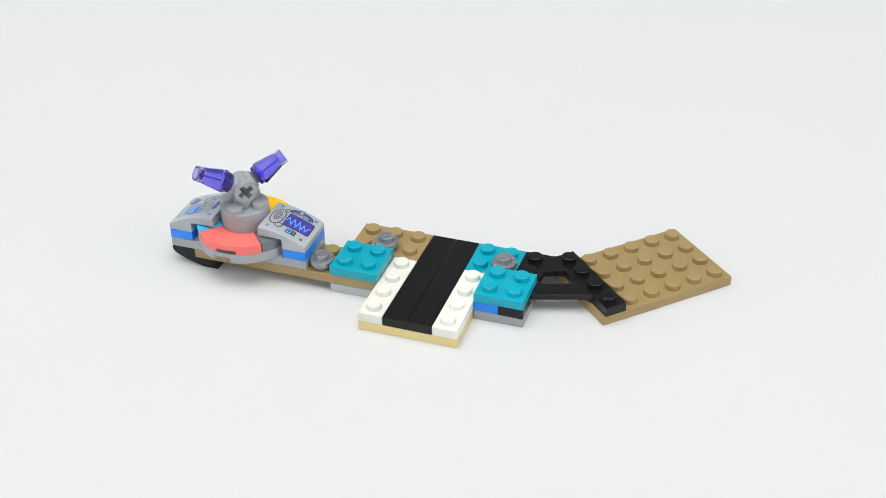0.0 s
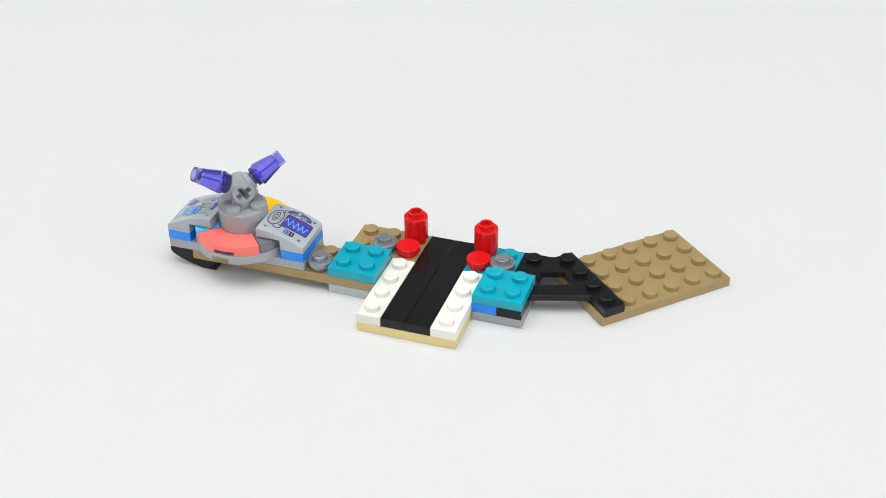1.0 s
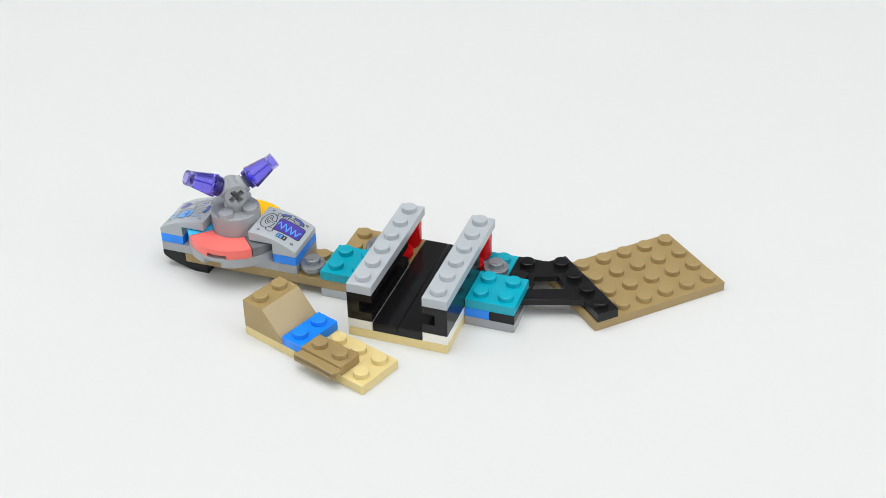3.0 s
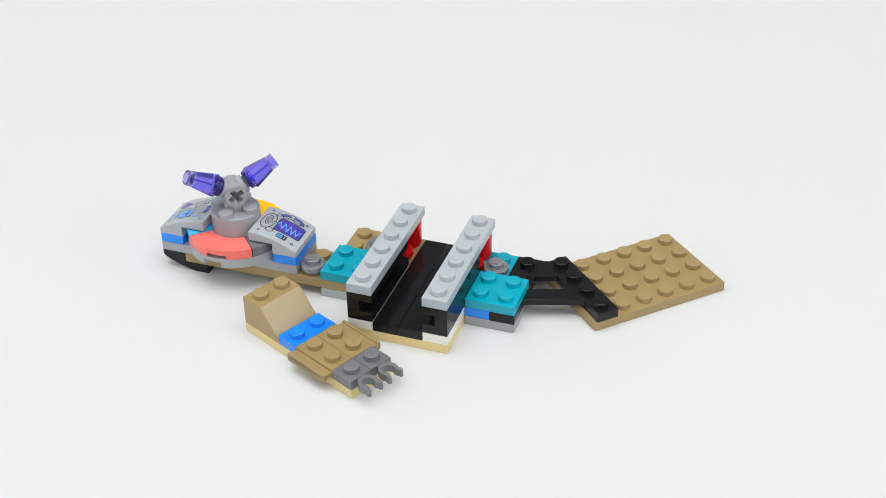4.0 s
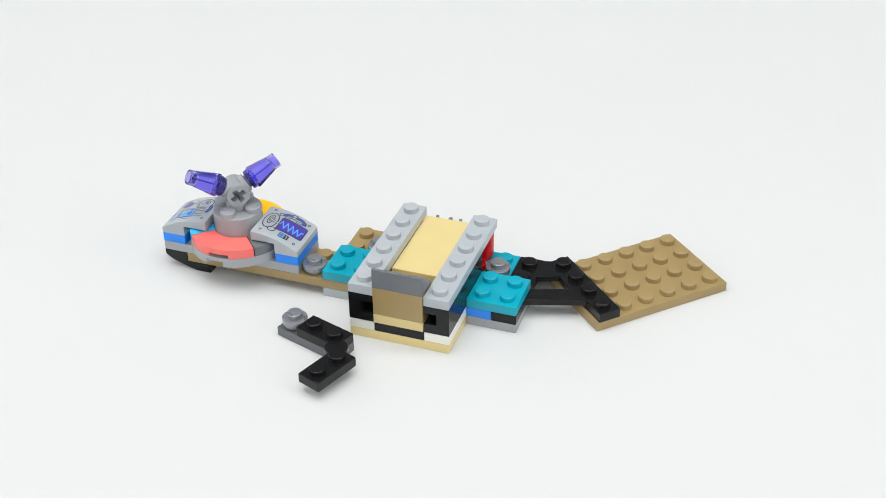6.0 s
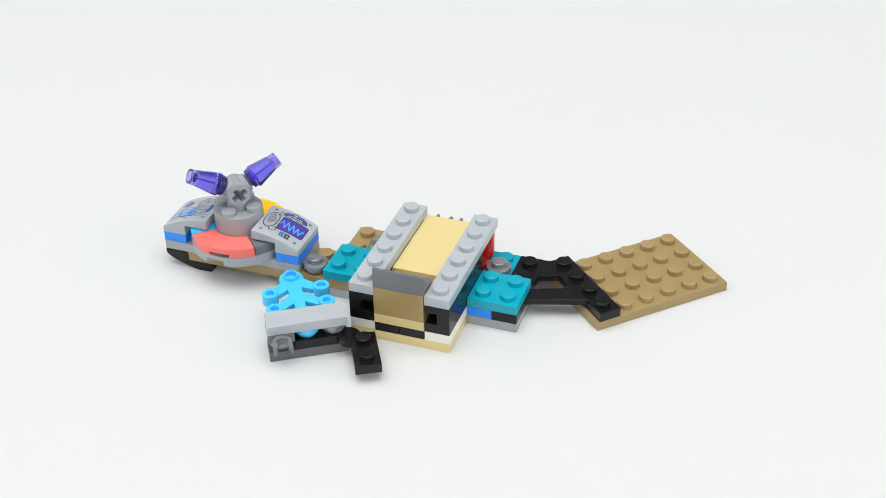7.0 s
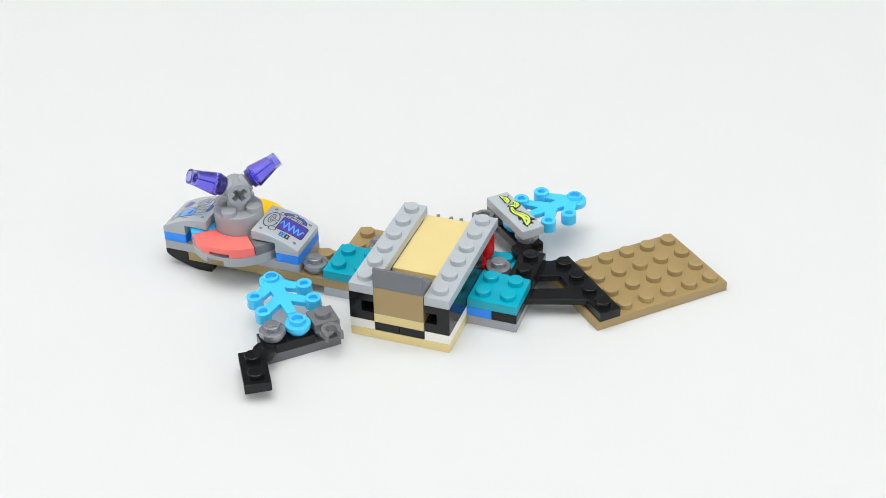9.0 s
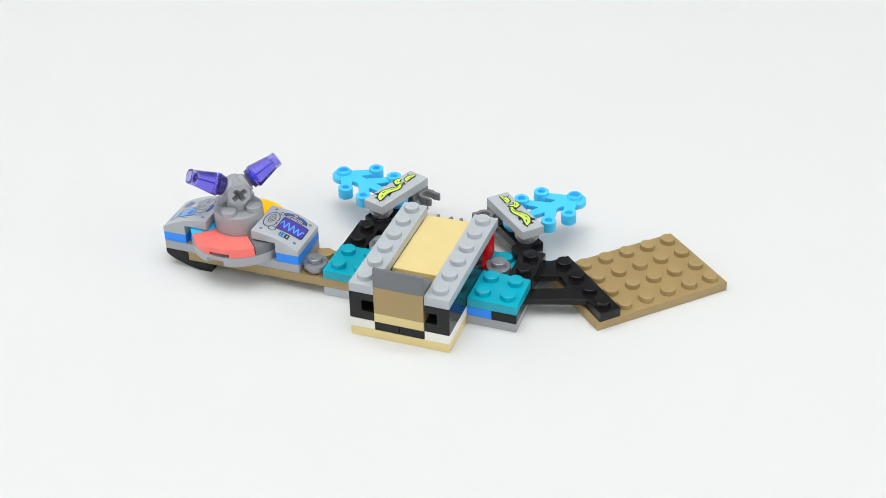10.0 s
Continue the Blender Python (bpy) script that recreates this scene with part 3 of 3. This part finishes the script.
def claw():
    """A C-shaped clip lying flat, open towards +x."""
    inner, outer, n = 0.0017, 0.0030, 20
    a = [radians(62 + 236 * k / n) for k in range(n + 1)]
    b = [radians(50 + 260 * k / n) for k in range(n + 1)]
    pts = [(0.0034, 0.0019), (0.0034, 0.0027), (0.0028, 0.0029)] + [(outer * math.cos(t), outer * math.sin(t)) for t in a]
    pts += [(0.0028, -0.0029), (0.0034, -0.0027), (0.0034, -0.0019)] + [(inner * math.cos(t), inner * math.sin(t)) for t in b[::-1]]
    return prism(pts, 0.12 * H, 0.93 * H, "z", 0.0002)


def clip_plate_end(y):
    """A 1 x 1 plate whose clip points out of its end, gripping across."""
    bm = plate_mesh(1, 1)
    merge(bm, block(0.95, 0.3, 0.14, 1.15, 0.7, 0.92, 0.0001))
    merge(bm, moved(claw(), Matrix.Translation((1.38 * P, 0.5 * P, 0.0))))
    return part("clip_plate", bm, CLIPGREY, drawer, "dark grey plate with a clip", place(5, y, 1))


def cheese_slope():
    pts = [(0, 0), (1, 0), (1, 0.3), (0.12, 2.08), (0, 2.08)]
    bm = prism([(x * P + (0.00005 if x == 0 else -0.00005 if x == 1 else 0), z * H) for x, z in pts], 0.00005, 2 * P - 0.00005, "y", 0.0002)
    return part("small_slope", bm, DARKGREY, drawer, "dark grey sloped cap", place(0, 0, 4))


plate("drawer_floor", 0, 0, 0, 6, 2, TAN, drawer, "tan plate with twelve studs")
ARRIVALS += [(slope_brick(), "drawer", 2.5), (plate("cross_plate", 2, 0, 1, 1, 2, BLUE, drawer, "bright blue plate"), "drawer", 2.7),
             (rail_plate(False), "drawer", 3.0), (rail_plate(True), "drawer", 3.3), (clip_plate_end(0), "drawer", 3.5), (clip_plate_end(1), "drawer", 3.8),
             (plate("drawer_top", 1.99, 0, 2, 4, 2, TAN, drawer, "smooth tan tile", studs=False), "drawer", 4.1), (cheese_slope(), "drawer", 4.3)]


# ---- the two hinged arms ----
def splash():
    """Flat branching piece: a stem with hollow-studded tips, base at the origin, pointing along y."""
    bm = lathe([(0.0028, 0), (0.0028, 0.0012), (0.0038, 0.0014), (0.0039, 0.0017), (0.0039, 0.0030), (0.0037, 0.0032)], 32, False)
    merge(bm, stud(0, 0, 1, True))

    def bar(a, b, wa, wb, z0, z1):
        d = Vector((b[0] - a[0], b[1] - a[1])).normalized()
        n = Vector((-d.y, d.x))
        pts = [(a[0] + n.x * wa, a[1] + n.y * wa), (a[0] - n.x * wa, a[1] - n.y * wa), (b[0] - n.x * wb, b[1] - n.y * wb), (b[0] + n.x * wb, b[1] + n.y * wb)]
        merge(bm, prism([(x * P, y * P) for x, y in pts], z0 * H, z1 * H, "z", 0.0003))
    bar((0, 0.3), (0, 0.9), 0.18, 0.18, 0.42, 0.92)
    bar((0, 0.62), (0, 1.7), 0.18, 0.24, 0.5, 1.06)
    bar((0, 1.6), (0, 3.0), 0.22, 0.36, 0.5, 1.065)
    for side in (-1, 1):
        bar((0, 1.82), (side * 0.86, 1.1), 0.27, 0.19, 0.5, 1.055)
        bar((side * 0.04, 2.76), (side * 0.86, 2.1), 0.3, 0.2, 0.5, 1.05)
        for y in (1, 2):
            tip = lathe([(0.0025, -0.0004), (0.0025, 0.0031), (0.0023, 0.0033), (0.0015, 0.0033), (0.0013, 0.0031), (0.0013, 0.0016)], 28)
            merge(tip, moved(lathe([(0.0014, 0.0), (0.0014, 0.0002)], 18, False), Matrix.Translation((0, 0, 0.0016))))
            merge(bm, moved(tip, Matrix.Translation((side * P, y * P, 0.0014))))
    end = lathe([(0.0028, 0.0004), (0.0038, 0.0008), (0.0039, 0.0011), (0.0039, 0.0026), (0.0037, 0.0029)], 32, False)
    merge(end, moved(stud(0, 0, 0, True), Matrix.Translation((0, 0, 0.0029))))
    merge(bm, moved(end, Matrix.Translation((0, 3 * P, 0.0))))
    return bm


def slime(parent, mirror):
    """Sticker with a lime squiggle on a dark blot."""
    def flat(s, t, lift):
        return ((3 - s if mirror else s) * P, t * P, H * 0.985 + lift)
    worms = [([(2.66, 0.40), (2.44, 0.54), (2.14, 0.64), (1.88, 0.60), (1.65, 0.49), (1.42, 0.45), (1.18, 0.53)], [0.05, 0.26, 0.31, 0.27, 0.21, 0.17, 0.07]),
             ([(1.26, 0.64), (1.14, 0.80), (0.96, 0.84), (0.84, 0.82)], [0.08, 0.22, 0.16, 0.03]),
             ([(1.14, 0.76), (1.09, 0.62), (1.04, 0.50)], [0.15, 0.11, 0.04]),
             ([(0.82, 0.52), (0.68, 0.60), (0.46, 0.62), (0.24, 0.53)], [0.04, 0.21, 0.21, 0.04])]
    spikes = [((2.66, 0.74), (2.36, 0.72), (2.58, 0.38)), ((2.44, 0.98), (2.16, 0.84), (2.4, 0.6)), ((2.8, 0.36), (2.5, 0.6), (2.42, 0.3)), ((2.2, 0.28), (2.12, 0.6), (1.86, 0.44)),
              ((1.24, 0.94), (1.2, 0.5), (1.48, 0.48)), ((1.62, 0.76), (1.4, 0.5), (1.8, 0.5)), ((0.28, 0.92), (0.42, 0.6), (0.62, 0.62)), ((0.14, 0.52), (0.3, 0.72), (0.36, 0.44)),
              ((1.06, 0.36), (1.16, 0.6), (0.92, 0.56)), ((0.74, 0.42), (0.84, 0.6), (0.56, 0.56)), ((0.76, 0.92), (0.98, 0.74), (1.04, 0.92)), ((1.5, 0.28), (1.62, 0.5), (1.36, 0.46))]
    fills = [(0, list(p)) for p in spikes]
    strokes = [(0, [w + 0.11 for w in widths], pts) for pts, widths in worms] + [(5, widths, pts) for pts, widths in worms]
    strokes += [(0, [0.015, 0.035, 0.015], [(0.4, 0.58), (0.56, 0.58), (0.7, 0.64)]), (0, [0.02, 0.035, 0.02], [(1.02, 0.8), (1.1, 0.78), (1.16, 0.7)]), (0, [0.015, 0.03, 0.015], [(0.3, 0.56), (0.36, 0.6), (0.42, 0.66)]),
                (0, [0.015, 0.03, 0.03, 0.015], [(1.36, 0.46), (1.56, 0.48), (1.74, 0.56), (1.94, 0.66)]), (0, [0.02, 0.05, 0.02], [(2.02, 0.66), (2.12, 0.68), (2.2, 0.7)]), (0, [0.02, 0.045, 0.02], [(2.28, 0.56), (2.38, 0.54), (2.46, 0.48)])]
    return print_on(parent, "sticker", "grey sticker with lime green slime squiggle", strokes, fills, flat, 0.00004, TINTS)


def arm(key, group, side, times):
    """side +1: the hinge stands at x = 3, -1: at x = 0. times: round plate, hinge, upper round, clip, splash, tile, sticker."""
    a = empty("hinged_arm", "black hinged toy arm with blue splash and slime sticker tile", "toy arm", group)
    plate("arm_plate", 0, 0, 0, 3, 1, SHADED_DARKGREY, a, "dark grey plate with three studs")
    clip_x, hinge_x = (0, 1) if side > 0 else (2, 0)
    r1 = round_plate(clip_x + 0.5, 0.5, 1, SILVER, a, "pearl grey round plate")
    bm = plate_mesh(2, 1)
    px = 2 if side > 0 else 0
    merge(bm, moved(lathe([(0.0026, 0.0), (0.0026, 0.0013), (0.0024, 0.0015)], 24, False), Matrix.Translation((px * P, 0, 0))))
    fixed = part("hinge_plate", bm, BLACK, a, "black hinge plate with two studs", place(hinge_x, 0, 1))
    bm = block(0 if side > 0 else -2, 0, 0, 2 if side > 0 else 0, 1, 1)
    bm2 = lathe([(0.0036, 0.0016), (0.0036, 0.0030), (0.0034, 0.0032)], 28, False)
    merge(bm, bm2)
    for k in (0.5, 1.5):
        merge(bm, stud(side * k, 0.5, 1))
    free = part("hinge_leaf", bm, BLACK, a, "black swivelling hinge leaf with two studs", place(3 if side > 0 else 0, 0, 1))
    r2 = round_plate(2.5 if side > 0 else 0.5, 0.5, 2, SILVER, a, "pearl grey round plate")
    bm = plate_mesh(1, 1)
    merge(bm, block(0.3, -0.15, 0.14, 0.7, 0.05, 0.92, 0.0001))
    merge(bm, moved(claw(), Matrix.Translation((0.5 * P, -0.36 * P, 0.0)) @ Matrix.Rotation(radians(-90), 4, "Z")))
    clip = part("clip_plate", bm, CLIPGREY, a, "grey plate with a clip", place(clip_x, 0, 2))
    leaf = part("splash", splash(), SKY, a, "bright sky blue branching splash piece", place(1.5, 0.5, 2))
    leaf.rotation_euler = (radians(1.5), 0, radians(3.4 if side > 0 else 0.3))
    tile = plate("tile", 0, 0, 3, 3, 1, GREY, a, "light grey tile", studs=False)
    label = slime(tile, side < 0)
    for ob, t in zip((r1, fixed, r2, clip, leaf, tile, label), times):
        ARRIVALS.append((ob, key, t))
    return a, free


arm_right, leaf_right = arm("arm_right", "hinged arms", 1, (5.5, 5.8, 6.1, 6.3, 6.6, 6.9, 7.1))
arm_left, leaf_left = arm("arm_left", "hinged arms", -1, (7.9, 8.2, 8.5, 8.7, 9.0, 9.3, 9.5))


# ---- what moves ----
def flat(x, y, turn, z=0.0):
    """A pose on the paper from studs, plates and degrees."""
    return pose(x * P, y * P, z * H, 0, 0, turn)


STEPS = {
    # each row: the first moment of a pose, and the pose, held until the next
    "toy": [(0.0, flat(0, 0, 0)), (0.3, flat(-0.02, -0.02, -0.3)), (0.9, flat(-0.04, -0.087, 0.03)), (1.4, flat(-0.031, -0.089, 0.28)), (1.7, flat(-0.222, -0.422, -0.19)),
            (4.3, flat(-0.24, -0.387, -0.45)), (4.6, flat(-0.165, -0.385, -0.37)), (6.3, flat(-0.162, -0.331, -0.43))],
    "drawer": [(0.0, flat(-30, -36, 0)), (2.2, flat(-3.5, -1.81, -17.2)), (2.5, flat(-3.97, -1.19, -22.4)), (2.7, flat(-3.98, -1.72, -18.2)), (3.0, flat(-4.0, -1.6, -20)), (3.3, flat(-4.03, -1.55, -21.5)), (3.5, flat(-4.05, -1.5, -23.5)),
               (3.8, flat(-4.08, -1.41, -25.4)), (4.1, flat(-4.11, -1.5, -23.7)), (4.3, flat(-4.27, -1.47, -22.5)), (4.5667, flat(-1.0, -4.0, 32, 3)), (4.6, flat(2.75, -4.55, 86, 2)), (4.8, flat(2.79, -3.1, 89.5, 2)),
               (4.9, flat(2.8, -1.64, 89.6, 2)), (5.1, flat(2.82, -0.43, 89.6, 2)), (6.3, flat(2.83, -0.38, 89.6, 2))],
    "arm_right": [(0.0, flat(30, -36, 0)), (5.3, flat(-2.11, -1.71, -24.6)), (5.5, flat(-2.8, -1.08, -25.4)), (5.8, flat(-2.8, -1.3, -18)), (6.1, flat(-2.84, -1.3, -14)), (6.3, flat(-2.85, -1.36, -11)),
                  (6.6, flat(-2.55, -2.96, 29.3)), (6.9, flat(-2.36, -2.93, 31.5)), (7.1, flat(-2.49, -2.66, 28.6)), (7.4, None)],
    "arm_left": [(0.0, flat(36, -36, 0)), (7.7, flat(-2.2, -1.59, -14.2)), (7.9, flat(-3.74, -1.15, 0.7)), (8.2, flat(-3.75, -1.22, 10.6)), (8.5, flat(-3.87, -0.86, 10.8)), (8.7, flat(-3.87, -1.13, 11.8)), (9.0, flat(-2.42, -3.15, 43.6)),
                 (9.3, flat(-2.5, -2.95, 37.6)), (9.5, flat(-2.3, -2.85, 47.4)), (9.8, None)],
}
SEATED = STEPS["toy"][-1][1]


def seated(corner, turn, pivot):
    """The pose of an arm whose pivot corner stands over a corner of the toy's grid."""
    m = SEATED @ flat(*corner, turn, 1)
    return m @ pose(-pivot[0] * P, -pivot[1] * P, 0)


STEPS["arm_right"][-1] = (7.4, seated((5.055, 5.9), -43.5, (3, 0)))
STEPS["arm_left"][-1] = (9.8, seated((-0.965, 5.915), 70.7, (0, 0)))
THINGS = {"toy": toy, "drawer": drawer, "arm_right": arm_right, "arm_left": arm_left}
LEAVES = {"arm_right": (leaf_right, [(0.0, -93), (7.4, -46.5)]), "arm_left": (leaf_left, [(0.0, 85), (9.0, 79), (9.3, 85), (9.5, 81), (9.8, 19.3)])}


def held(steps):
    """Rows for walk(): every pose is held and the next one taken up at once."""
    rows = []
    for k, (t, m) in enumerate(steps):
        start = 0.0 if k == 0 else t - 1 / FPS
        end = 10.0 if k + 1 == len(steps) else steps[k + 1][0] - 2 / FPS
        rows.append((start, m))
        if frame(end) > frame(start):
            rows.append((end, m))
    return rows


def pose_at(steps, t):
    return [m for s, m in steps if s <= t + 1e-6][-1]


def waiting(n, turn=None):
    return flat(-20 + (n % 9) * 5, -27 - (n // 9) * 8, 12 * (n % 5) if turn is None else turn)


def part_steps(ob, key, t, n, home, turn=None):
    """A loose piece lies on the paper until it is set on its thing."""
    base = [(s, m) for s, m in STEPS[key]]
    up = Matrix.Identity(4) if ob.parent == THINGS[key] else ob.parent.matrix_basis.copy()
    rows = [(s, (m @ up).inverted() @ waiting(n, turn)) for s, m in base if s < t - 0.01]
    rows.append((t, home))
    return rows


def motions():
    for key, thing in THINGS.items():
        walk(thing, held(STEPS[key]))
    stickers = [row for row in ARRIVALS if row[0].parent not in THINGS.values()]
    for n, (ob, key, t) in enumerate(ARRIVALS):
        home = ob.matrix_basis.copy()
        if (ob, key, t) in stickers:
            # a sticker waits beside its tile's place until it is stuck on
            tile = ob.parent
            first = [row for row in ARRIVALS if row[0] == tile][0]
            tile_home = TILE_HOME
            tile_rows = [(s, (m).inverted() @ waiting(ARRIVALS.index(first))) for s, m in STEPS[key] if s < first[2] - 0.01] + [(first[2], tile_home)]
            times = sorted({s for s, _ in STEPS[key]} | {s for s, _ in tile_rows})
            rows = [(s, (pose_at(STEPS[key], s) @ pose_at(tile_rows, s)).inverted() @ waiting(n)) for s in times if s < t - 0.01]
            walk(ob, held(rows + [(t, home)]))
        else:
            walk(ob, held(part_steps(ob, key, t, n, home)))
    for key, (ob, turns) in LEAVES.items():
        home = ob.matrix_basis.copy()
        arrival = 5.8 if key == "arm_right" else 8.2
        rows = part_steps(ob, key, arrival, 40 + len(key), home @ pose(0, 0, 0, 0, 0, turns[0][1]), turns[0][1] / 2)
        rows += [(s, home @ pose(0, 0, 0, 0, 0, a)) for s, a in turns[1:]]
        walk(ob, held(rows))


TILE_HOME = pose(0, 0, 3 * H)
motions()
